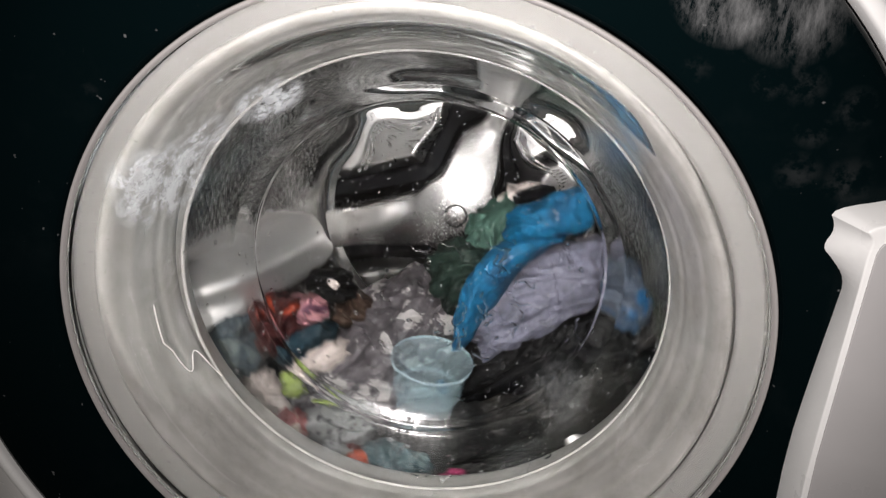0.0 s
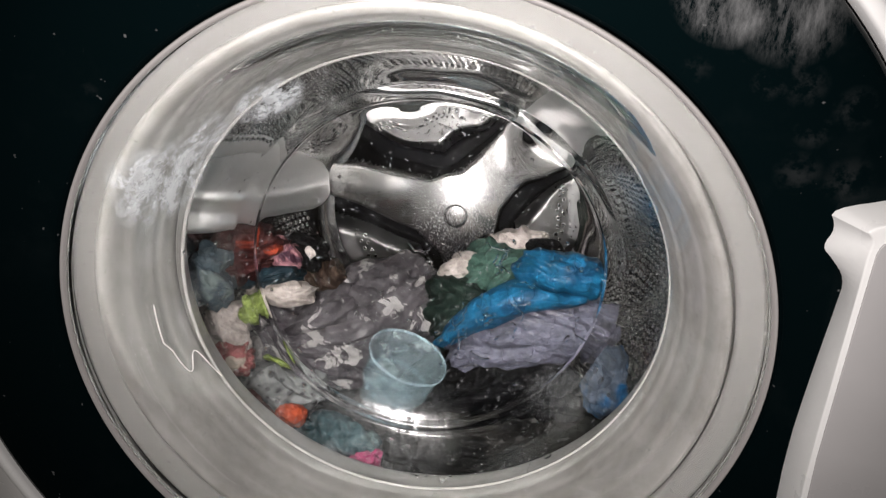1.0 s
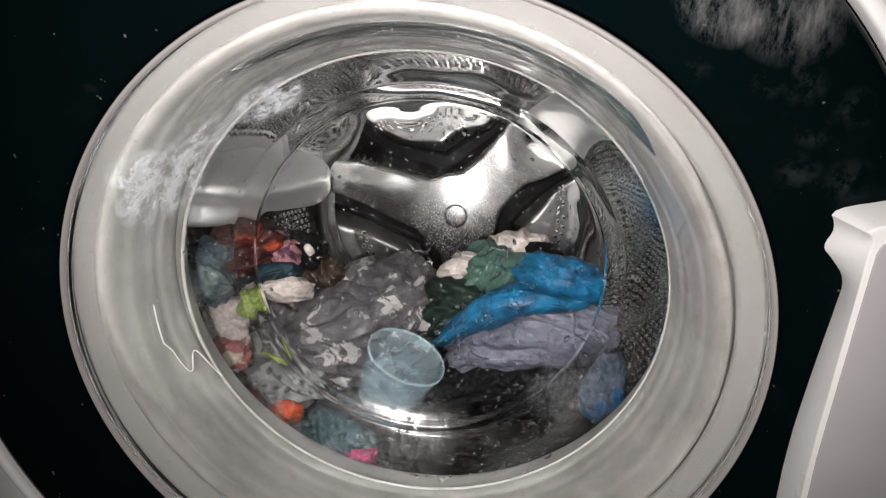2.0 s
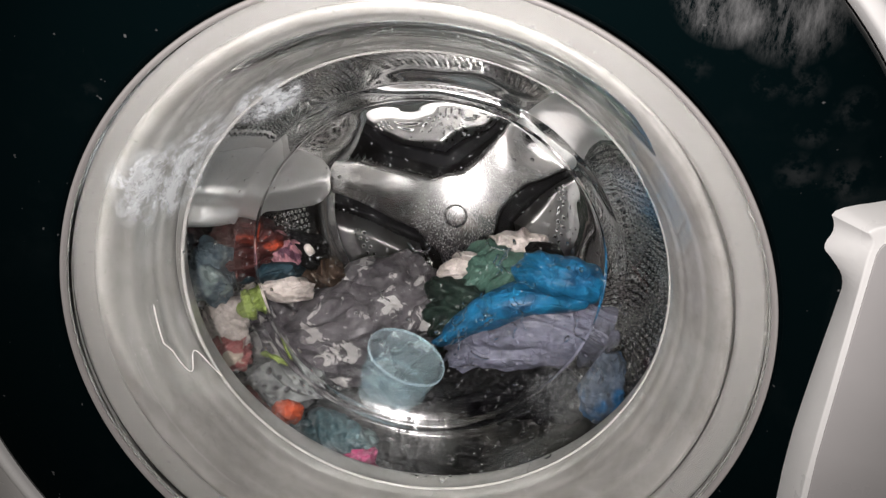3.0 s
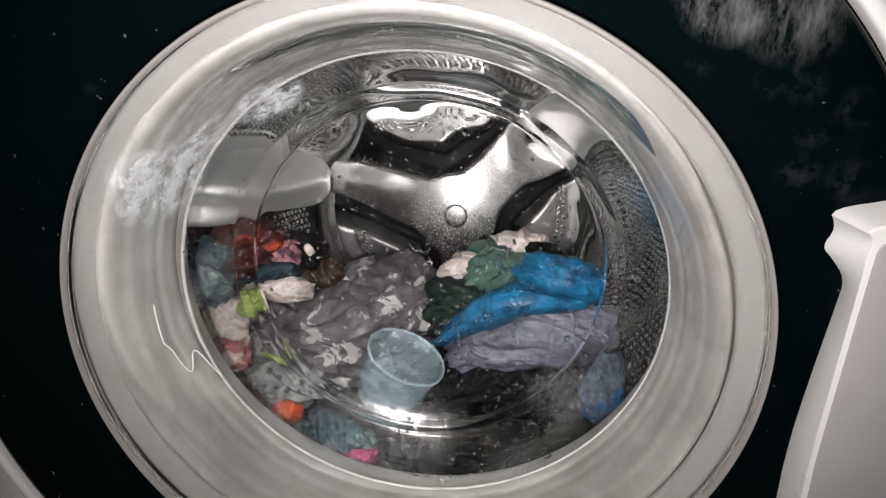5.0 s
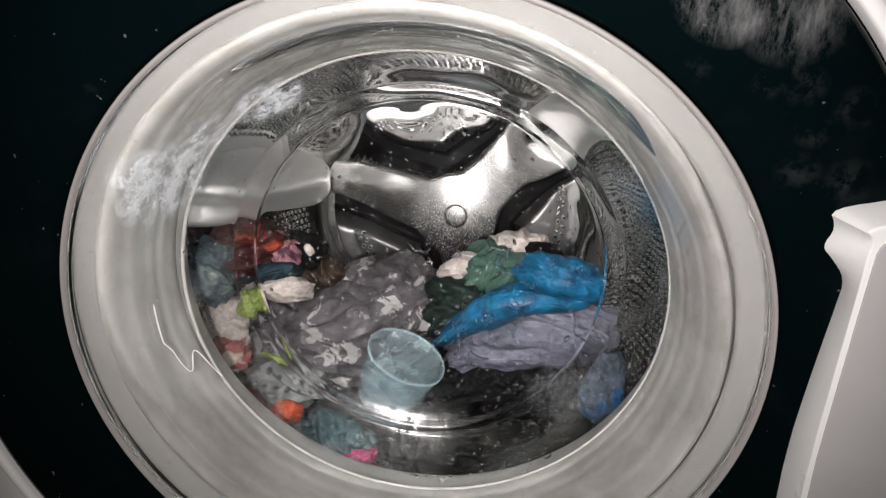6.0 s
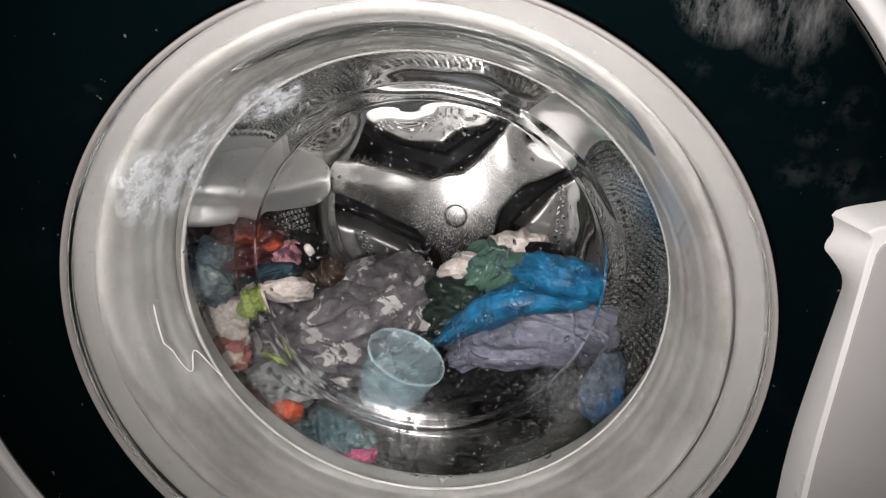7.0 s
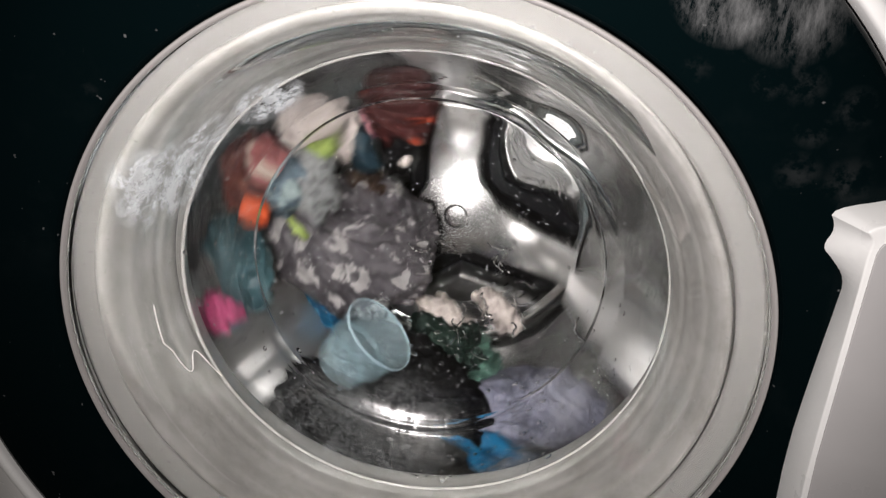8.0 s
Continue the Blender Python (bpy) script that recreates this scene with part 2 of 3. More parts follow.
def lathe(profile, segments=128, closed=False, wobble=None):
    """Turns a profile of (radius, y) round the y axis."""
    bm = bmesh.new()
    rings = []
    for r, y in profile:
        if r < 1e-5:
            rings.append([bm.verts.new((0, y, 0))])
            continue
        ring = []
        for k in range(segments):
            a = 2 * math.pi * k / segments
            rr, yy = wobble(r, y, a) if wobble else (r, y)
            ring.append(bm.verts.new((rr * math.cos(a), yy, rr * math.sin(a))))
        rings.append(ring)
    pairs = list(zip(rings, rings[1:]))
    if closed:
        pairs.append((rings[-1], rings[0]))
    for a, b in pairs:
        for k in range(segments):
            j = (k + 1) % segments
            if len(a) == 1 and len(b) == 1:
                break
            if len(a) == 1:
                bm.faces.new((a[0], b[j], b[k]))
            elif len(b) == 1:
                bm.faces.new((a[k], a[j], b[0]))
            else:
                bm.faces.new((a[k], a[j], b[j], b[k]))
    bmesh.ops.recalc_face_normals(bm, faces=bm.faces)
    return bm


def prism(outline, y0, y1, bevel=0.0):
    """A plate with the outline (x, z) from y0 to y1."""
    bm = bmesh.new()
    lo = [bm.verts.new((x, y0, z)) for x, z in outline]
    hi = [bm.verts.new((x, y1, z)) for x, z in outline]
    bm.faces.new(lo)
    bm.faces.new(hi[::-1])
    for k in range(len(lo)):
        j = (k + 1) % len(lo)
        bm.faces.new((lo[k], hi[k], hi[j], lo[j]))
    bmesh.ops.recalc_face_normals(bm, faces=bm.faces)
    if bevel:
        edges = [e for e in bm.edges if e.calc_face_angle(0) > 0.6]
        bmesh.ops.bevel(bm, geom=edges, offset=bevel, segments=3, affect="EDGES", profile=0.6)
    return bm


def box(x0, x1, y0, y1, z0, z1, bevel=0.0):
    return prism([(x0, z0), (x1, z0), (x1, z1), (x0, z1)], y0, y1, bevel)


# ---- room ----
def slab(name, b, mat, label):
    ob = part(name, box(*b), mat)
    for p in ob.data.polygons:
        p.use_smooth = False
    tagged(ob, label, name.split("_")[0], "", "structure")


slab("floor", (-2.0, 2.0, -2.4, 1.0, -0.08, 0.0), TILE, "dark tiled floor under the washing machine")
# unseen ceiling and walls, added dark so the glossy door reflects little
slab("ceiling", (-2.0, 2.0, -2.4, 1.0, 2.4, 2.48), PAINT, "unseen dark ceiling, added")
slab("wall_north", (-2.0, 2.0, 0.8, 0.9, 0.0, 2.4), PAINT, "unseen dark wall added behind the machine")
slab("wall_south", (-2.0, 2.0, -2.4, -2.3, 0.0, 2.4), PAINT, "unseen dark wall added opposite the machine")
slab("wall_west", (-2.0, -1.9, -2.3, 0.8, 0.0, 2.4), PAINT, "unseen dark side wall, added")
slab("wall_east", (1.9, 2.0, -2.3, 0.8, 0.0, 2.4), PAINT, "unseen dark side wall, added")

# ---- washing machine ----
AT = Matrix.Translation((0, 0, ZC))
AXIS = AT @ Matrix.Rotation(radians(-8), 4, "X")      # the drum leans back
machine = tagged(new("washing_machine"), "white front-loading washing machine with a closed round glass door", "washing machine")


def cabinet():
    # front panel: a square plate with a round opening
    bm = bmesh.new()
    n, hole = 96, 0.225
    front, back = [], []
    for y, store in ((0.022, front), (0.045, back)):
        for r_out in (False, True):
            ring = []
            for k in range(n):
                a = 2 * math.pi * k / n
                c, s = math.cos(a), math.sin(a)
                if r_out:
                    q = 0.298 / max(abs(c), abs(s))
                    x, z = c * q, s * q
                    z = z * (0.395 / 0.298) if z > 0 else z * (0.44 / 0.298)
                else:
                    x, z = hole * c, hole * s
                ring.append(bm.verts.new((x, y, z)))
            store.append(ring)
    for k in range(n):
        j = (k + 1) % n
        bm.faces.new((front[0][k], front[0][j], front[1][j], front[1][k]))
        bm.faces.new((back[0][k], back[1][k], back[1][j], back[0][j]))
        bm.faces.new((front[0][k], back[0][k], back[0][j], front[0][j]))
        bm.faces.new((front[1][k], front[1][j], back[1][j], back[1][k]))
    bmesh.ops.recalc_face_normals(bm, faces=bm.faces)
    part("front_panel", bm, ENAMEL, machine, "white enamelled front panel", AT)
    part("side_panel", box(-0.300, -0.284, 0.046, 0.56, -0.44, 0.395, 0.004), ENAMEL, machine, "", AT)
    part("side_panel", box(0.284, 0.300, 0.046, 0.56, -0.44, 0.395, 0.004), ENAMEL, machine, "", AT)
    part("back_panel", box(-0.283, 0.283, 0.545, 0.56, -0.44, 0.395, 0.003), ENAMEL, machine, "", AT)
    part("top_panel", box(-0.300, 0.300, 0.02, 0.57, 0.397, 0.42, 0.006), WHITE, machine, "white laminate top", AT)
    for sx in (-0.25, 0.25):
        for y in (0.09, 0.51):
            part("foot", box(sx - 0.02, sx + 0.02, y - 0.02, y + 0.02, -0.45, -0.441, 0.002), TUB, machine, "black rubber foot", AT)


cabinet()

# tub round the drum, closed at the back
part("tub", lathe([(0.215, 0.07), (0.268, 0.075), (0.272, 0.10), (0.272, 0.45), (0.25, 0.47), (0, 0.475)], 96), TUB, machine, "dark plastic outer tub", AT)

# door: black ring, white outer trim, chrome bead, glass bowl, handle
door = part("door", lathe(rounded([(0.1855, 0.012), (0.1855, -0.003), (0.190, -0.006), (0.215, -0.014), (0.240, -0.014), (0.2518, -0.0105), (0.2518, 0.018), (0.19, 0.018)], 2, True), 160, True),
            BLACK, machine, "glossy black door ring with dusty smudges", AT)
part("door_trim", lathe(rounded([(0.2525, 0.016), (0.2525, -0.0105), (0.2555, -0.0125), (0.2610, -0.0110), (0.2640, -0.004), (0.2640, 0.016)], 2, True), 160, True), WHITE, door,
     "white plastic outer trim")
bead = lathe(rounded([(0.1830, 0.006), (0.1829, -0.0015), (0.1816, -0.0024), (0.1830, -0.0050), (0.1845, -0.0050), (0.1850, -0.003), (0.1850, 0.006)], 2, True), 160, True)
part("rim_bead", bead, CHROME, door, "glossy pale grey rim bead")

FRONT = [(0.1828, -0.0010), (0.1824, -0.0016), (0.1760, 0.0004), (0.1660, 0.003), (0.1590, 0.010), (0.1530, 0.028), (0.1468, 0.046), (0.1365, 0.066), (0.1245, 0.082), (0.1200, 0.0862), (0.1178, 0.0855), (0.1152, 0.0872), (0.1138, 0.0925), (0.0960, 0.1000), (0.0500, 0.1055), (0.0, 0.107)]
BACK = [(0.0, 0.1115), (0.0500, 0.1102), (0.0980, 0.1050), (0.1155, 0.0985), (0.1280, 0.0860), (0.1402, 0.0692), (0.1512, 0.0480), (0.1578, 0.030), (0.1635, 0.0135), (0.1680, 0.0085), (0.1800, 0.0055), (0.1826, 0.0050)]
INNER = sorted(FRONT)


def bowl_wobble(r, y, a):
    """Moulding waves shaped to fit the camera's view, strongest on the far side of the bowl's edge and towards the
    top.
    """
    k = max(0.0, min(1.0, y / 0.06))
    depth = float(np.interp(r, [q[0] for q in INNER], [q[1] for q in INNER]))
    far = max(0.0, min(1.0, (y - depth - 0.0015) / 0.002))
    if far == 0 and 0.1138 < r < 0.1245:
        # the moulded ridge fades out towards the top, to fit the camera's view
        level = 0.082 + (0.1245 - r) * 0.981
        y = level + (y - level) * 0.9 * max(0.0, -math.sin(a + 0.25)) ** 2.5
    edge = far * max(0.0, 1 - abs(r - 0.115) / 0.03) * (0.15 + 0.85 * max(0.0, math.sin(a + 0.25)))
    y += edge * (0.0017 * math.sin(9 * a) + 0.0012 * math.sin(15 * a + 1))
    return r * (1 + 0.003 * k * math.sin(3 * a + 0.7) + 0.002 * k * math.sin(7 * a)), y


glass = part("glass_bowl", lathe(rounded(FRONT, 3) + rounded(BACK, 3)[1:], 192, True, bowl_wobble), GLASS, door, "clear moulded glass bowl with water marks")
glass.visible_shadow = False


part("glass_seat", lathe(rounded([(0.1842, 0.0062), (0.1800, 0.0070), (0.1700, 0.0100), (0.1700, 0.0130), (0.1842, 0.0115)], 1, True), 160, True), SEAT, door, "pale grey seat ring behind the glass")


def water_drops():
    """Drops clinging to the inner side of the bowl, most of them low down."""
    rng = random.Random(5)
    line = rounded(BACK, 3)
    bm = bmesh.new()
    for _ in range(210):
        i = int(len(line) * rng.uniform(0.12, 0.55))
        (r, y), (r2, y2) = line[i], line[i + 1]
        a = rng.uniform(0, 2 * math.pi) if rng.random() < 0.35 else radians(rng.gauss(275, 48))
        out = Vector(((y2 - y), -(r2 - r), 0)).normalized()
        if out.y < 0:
            out = -out
        base = Vector((r, y, 0)) + out * 0.0004
        size = rng.choice((0.0006, 0.0007, 0.0008, 0.0011, 0.0015))
        m = Matrix.Rotation(-a, 4, "Y") @ Matrix.Translation(base) @ out.to_track_quat("Z", "Y").to_matrix().to_4x4() @ Matrix.Diagonal((size, size * rng.uniform(1.0, 2.2), size * 0.55, 1))
        bmesh.ops.create_uvsphere(bm, u_segments=10, v_segments=6, radius=1.0, matrix=m)
    ob = part("water_drops", bm, WATER, door, "clear water drops on the glass")
    ob.visible_shadow = False
    tagged(ob, kind="stuff")


water_drops()


def tube(points, radius, sides=6):
    """A thin closed tube along a line of points."""
    bm = bmesh.new()
    rings = []
    for i, p in enumerate(points):
        ahead = (points[min(i + 1, len(points) - 1)] - points[max(i - 1, 0)]).normalized()
        across = ahead.orthogonal().normalized()
        up = ahead.cross(across)
        r = radius * (0.45 if i in (0, len(points) - 1) else 1.0)
        rings.append([bm.verts.new(p + across * (r * math.cos(2 * math.pi * k / sides)) + up * (r * math.sin(2 * math.pi * k / sides))) for k in range(sides)])
    for a, b in zip(rings, rings[1:]):
        for k in range(sides):
            j = (k + 1) % sides
            bm.faces.new((a[k], a[j], b[j], b[k]))
    bm.faces.new(rings[0][::-1])
    bm.faces.new(rings[-1])
    bmesh.ops.recalc_face_normals(bm, faces=bm.faces)
    return bm


def rivulets():
    """Short winding runs of water on the inner side of the bowl."""
    rng = random.Random(11)
    line = sorted(rounded(BACK, 2), key=lambda q: q[0])
    radii, depths = [q[0] for q in line], [q[1] for q in line]
    for k in range(18):
        if k < 10:
            x, z = rng.uniform(0.015, 0.105), rng.uniform(-0.055, -0.005)
        else:
            x, z = rng.uniform(-0.09, 0.06), rng.uniform(-0.09, 0.06)
        heading, points = radians(rng.uniform(200, 340)), []
        for _ in range(rng.randint(9, 20)):
            r = math.hypot(x, z)
            if r > 0.125:
                break
            points.append(Vector((x, float(np.interp(r, radii, depths)) + 0.0003, z)))
            heading += rng.uniform(-0.85, 0.85) + 0.15 * math.sin(radians(270) - heading)
            x, z = x + 0.0016 * math.cos(heading), z + 0.0016 * math.sin(heading)
        if len(points) > 4:
            ob = part("rivulet", tube(points, rng.uniform(0.0005, 0.0008), 8), WATER, door, "clear water running down the glass")
            ob.visible_shadow = False


rivulets()


def glint_line():
    """A pale line in place of a reflection on the front of the bowl, running down and then in a zigzag inwards."""
    line = sorted(rounded(FRONT, 2), key=lambda q: q[1])
    radii, depths = [q[0] for q in line], [q[1] for q in line]
    points = []
    for i in range(41):
        u = i / 40
        deg = 179 + 14 * min(1.0, u / 0.5) + 10 * max(0.0, u - 0.5) / 0.5 + 4.2 * math.sin(12.5 * max(0.0, u - 0.45))
        y = 0.029 + 0.024 * max(0.0, u - 0.35) / 0.65
        r = float(np.interp(y, depths, radii)) - 0.0005
        points.append(Vector((r * math.cos(radians(deg)), y, r * math.sin(radians(deg)))))
    part("glint_line", tube(points, 0.00045), GLINT_WHITE, door, "thin white line added on the glass in place of a reflection")


glint_line()


def loft(first, y0, second, y1):
    """A solid between two outlines (x, z) with as many points each."""
    bm = bmesh.new()
    lo = [bm.verts.new((x, y0, z)) for x, z in first]
    hi = [bm.verts.new((x, y1, z)) for x, z in second]
    bm.faces.new(lo)
    bm.faces.new(hi[::-1])
    for k in range(len(lo)):
        j = (k + 1) % len(lo)
        bm.faces.new((lo[k], hi[k], hi[j], lo[j]))
    bmesh.ops.recalc_face_normals(bm, faces=bm.faces)
    rim = [e for e in bm.edges if abs(e.verts[0].co.y - e.verts[1].co.y) < 1e-6 and e.verts[0].co.y < y1 - 0.001]
    bmesh.ops.bevel(bm, geom=rim, offset=0.0009, segments=3, affect="EDGES", profile=0.5)
    return bm


def handle():
    deep = [(0.2010, -0.165), (0.1955, -0.073), (0.2032, 0.045), (0.2038, 0.057), (0.1960, 0.066), (0.1902, 0.0715), (0.1935, 0.0810), (0.1885, 0.0912), (0.2180, 0.0975), (0.2470, 0.103), (0.2540, 0.06), (0.2530, -0.06), (0.2280, -0.165)]
    near = [(0.2040, -0.165), (0.1970, -0.050), (0.1985, 0.045), (0.1988, 0.060), (0.1992, 0.072), (0.1992, 0.079), (0.2000, 0.085), (0.1950, 0.0895), (0.2180, 0.0955), (0.2450, 0.099), (0.2500, 0.06), (0.2490, -0.06), (0.2260, -0.165)]
    grip = part("handle", loft(rounded(near, 2, True), -0.034, rounded(deep, 2, True), -0.009), WHITE, door, "white plastic pull handle")
    grip.data.set_sharp_from_angle(angle=radians(38))
    face = [(0.2064, -0.160), (0.1994, -0.050), (0.2009, 0.045), (0.2013, 0.062), (0.2015, 0.072), (0.2018, 0.081), (0.2040, 0.0845), (0.2180, 0.0885), (0.2430, 0.0925), (0.2472, 0.055), (0.2462, -0.06), (0.2242, -0.160)]
    plate = part("handle_face", prism(rounded(face, 1, True), -0.0352, -0.0341, 0.0004), GREY, door, "grey plastic grip face")
    plate.data.set_sharp_from_angle(angle=radians(38))


handle()

# gasket with folds, seen through the glass
GASKET = [(0.222, 0.030), (0.205, 0.022), (0.180, 0.0175), (0.1695, 0.0150), (0.1682, 0.0085), (0.1650, 0.0080), (0.1624, 0.0112), (0.1609, 0.0155), (0.1596, 0.0200), (0.1574, 0.0235), (0.1563, 0.0275), (0.1548, 0.0330), (0.1530, 0.0375),
          (0.1524, 0.0415), (0.1505, 0.0450), (0.1498, 0.0500), (0.1489, 0.0540), (0.1488, 0.0595), (0.1520, 0.066), (0.1540, 0.073), (0.157, 0.084), (0.167, 0.090), (0.19, 0.088), (0.222, 0.075)]
def gasket_gap(r, y, a):
    """The rubber lies on the glass; it is lifted at the top to show reflections in the camera's view."""
    if r < 0.1695 and y < 0.062:
        r += 0.0065 * max(0.0, math.cos(a - radians(122))) ** 0.7
    return r, y


part("gasket", lathe(rounded(GASKET, 2), 192, False, gasket_gap), RUBBER, machine, "grey rubber door gasket with folds", AT)

# added ring that catches a highlight line round the opening
part("lip_glint_ring", lathe([(0.1492 + 0.0012 * math.cos(k * math.pi / 5), 0.0600 + 0.0013 * math.sin(k * math.pi / 5)) for k in range(10)], 192, True), LIP_GLINT, machine, "added glossy ring that draws a highlight line along the gasket's inner edge", AT)
# ---- drum ----
drum = part("drum", lathe(rounded([(0.176, 0.104), (0.170, 0.098), (0.174, 0.092), (0.19, 0.092), (0.206, 0.100), (0.213, 0.115), (0.208, 0.14), (0.178, 0.25), (0.152, 0.335), (0.141, 0.352), (0.130, 0.356)], 2), 144),
            WALL_STEEL, machine, "perforated stainless steel drum", AXIS)
LOBES = (105, -15, 225)


def wall_radius(y):
    return float(np.interp(y, (0.14, 0.25, 0.335), (0.208, 0.178, 0.152)))


def inside_lobe(r, a):
    """How far a place on the back plate lies inside a lobe, in metres; below 0 on the spokes and the hub."""
    best = -1.0
    for lobe in LOBES:
        d = (a - radians(lobe) + math.pi) % (2 * math.pi) - math.pi
        if abs(d) > radians(60):
            continue
        side = r * math.sin(radians(60) - abs(d)) - 0.021 - 0.10 * max(0.0, 0.10 - r)
        near = 3.2 * (r - 0.041)
        k = 0.012
        h = max(0.0, min(1.0, 0.5 + 0.5 * (near - side) / k))
        best = max(best, near * (1 - h) + side * h - k * h * (1 - h))
    return best


def ease(x):
    x = max(0.0, min(1.0, x))
    return x * x * (3 - 2 * x)


def back_plate():
    """A domed hub with three spokes, and three sunk lobes with a deep groove along the spokes, its shade painted
    black.
    """
    bm = bmesh.new()
    rows, n = 110, 360
    rings = []
    for i in range(rows + 1):
        r = 0.143 * i / rows
        ring = []
        for k in range(n if i else 1):
            a = 2 * math.pi * k / n
            e = inside_lobe(r, a)
            y = 0.352 - 0.028 * max(0.0, 1 - (r / 0.12) ** 2) ** 1.3
            y += 0.046 * ease((e + 0.002) / 0.010) - 0.022 * ease((e - 0.020) / 0.022)
            ring.append(bm.verts.new((r * math.cos(a), y, r * math.sin(a))))
        rings.append(ring)
    for i in range(rows):
        a, b = rings[i], rings[i + 1]
        for k in range(n):
            j = (k + 1) % n
            if i == 0:
                bm.faces.new((a[0], b[k], b[j]))
            else:
                bm.faces.new((a[k], b[k], b[j], a[j]))
    bmesh.ops.recalc_face_normals(bm, faces=bm.faces)
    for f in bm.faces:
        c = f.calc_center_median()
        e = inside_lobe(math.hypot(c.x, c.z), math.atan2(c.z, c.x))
        # bare steel, then the painted groove shade, then the toned-down lobe floor
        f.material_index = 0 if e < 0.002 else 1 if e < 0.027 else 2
    return part("back_plate", bm, (STEEL, GROOVE_SHADE, SHADED_STEEL), drum, "stamped steel back plate with shade painted black in the grooves round three sunk lobes")


back_plate()
part("hub_cap", lathe([(0, 0.3227), (0.0085, 0.3229), (0.0105, 0.3233), (0.0118, 0.3242), (0.0122, 0.328)], 48), STEEL, drum, "round steel hub cap")
LIFTERS = (165, 45, 285)


def lifter():
    bm = bmesh.new()
    rows, cols = 14, 12
    grid = []
    for i in range(rows + 1):
        u = i / rows
        y = 0.135 + 0.195 * u
        end = min(1.0, 5.5 * u, 5.5 * (1 - u)) ** 0.6 if 0 < u < 1 else 0.0
        row = []
        for k in range(cols + 1):
            v = 2 * k / cols - 1
            h = 0.042 * end * max(0.0, 1 - abs(v) ** 3.2) ** 0.8
            w = 0.030 * (0.75 + 0.25 * end)
            row.append(bm.verts.new((v * w, y + 0.008 * math.sin(5 * v), -wall_radius(y) + 0.002 + 0.003 * v * v + h)))
        grid.append(row)
    for i in range(rows):
        for k in range(cols):
            bm.faces.new((grid[i][k], grid[i + 1][k], grid[i + 1][k + 1], grid[i][k + 1]))
    bmesh.ops.recalc_face_normals(bm, faces=bm.faces)
    me = bpy.data.meshes.new("lifter")
    bm.to_mesh(me)
    bm.free()
    me.materials.append(LIFTER)
    for p in me.polygons:
        p.use_smooth = True
    for a in LIFTERS:
        ob = new("lifter", me)
        ob.parent = drum
        ob.matrix_basis = Matrix.Rotation(radians(-(a + 90)), 4, "Y")
        tagged(ob, "pale satin lifter rib")


lifter()


def perforations():
    """Pressed holes in the wall and round the lobes: a dark disc for the hole's shade in a shiny raised lip."""
    verts, faces, mats = [], [], []

    def hole(c, ux, uy, nz, r):
        base = len(verts)
        for rr, h in ((1.7, 0.0), (1.25, 0.65), (0.9, 0.1)):
            for k in range(8):
                a = 2 * math.pi * k / 8
                verts.append(c + ux * (rr * r * math.cos(a)) + uy * (rr * r * math.sin(a)) + nz * (h * r + 0.0004))
        for ring in (0, 8):
            for k in range(8):
                j = (k + 1) % 8
                faces.append((base + ring + k, base + ring + j, base + ring + 8 + j, base + ring + 8 + k))
                mats.append(0)
        faces.append(tuple(base + 16 + k for k in range(8)))
        mats.append(1)

    columns = 176
    for c in range(columns):
        deg = 360 * c / columns
        if min(abs((deg - q + 180) % 360 - 180) for q in LIFTERS) < 13:
            continue
        a = radians(deg)
        out = Vector((math.cos(a), 0, math.sin(a)))
        tang = Vector((-math.sin(a), 0, math.cos(a)))
        for k in range(25):
            y = 0.143 + 0.0077 * k + (0.00385 if c % 2 else 0)
            slope = Vector((-math.cos(a), -0.29, -math.sin(a))).normalized()
            hole(out * (wall_radius(y) - 0.0008) + Vector((0, y, 0)), tang, Vector((0, 1, 0)) - out * 0.29, slope, 0.00125)
    for lobe in LOBES:
        for row, rad in enumerate((0.106, 0.112)):
            for k in range(-6, 7):
                a = radians(lobe + (k + 0.5 * row) * 4.6)
                out = Vector((math.cos(a), 0, math.sin(a)))
                hole(out * rad + Vector((0, 0.3685, 0)), Vector((1, 0, 0)), Vector((0, 0, 1)), Vector((0, -1, 0)), 0.0015)
    me = bpy.data.meshes.new("perforations")
    me.from_pydata([tuple(v) for v in verts], [], faces)
    me.materials.append(STEEL)
    me.materials.append(HOLE_SHADE)
    for p, m in zip(me.polygons, mats):
        p.material_index, p.use_smooth = m, m == 0
    ob = new("perforations", me)
    ob.parent = drum
    tagged(ob, "pressed drain holes drawn as dark discs in shiny lips", kind="stuff")


perforations()


# ---- laundry ----
# folds from broad to fine: pitch, wander, share of the depth, roundness of the crest
FOLDS = ((0.95, 0.7, 0.54, 0.012), (2.2, 0.9, 0.28, 0.006), (5.5, 1.2, 0.13, 0.004), (11.0, 1.4, 0.06, 0.004))


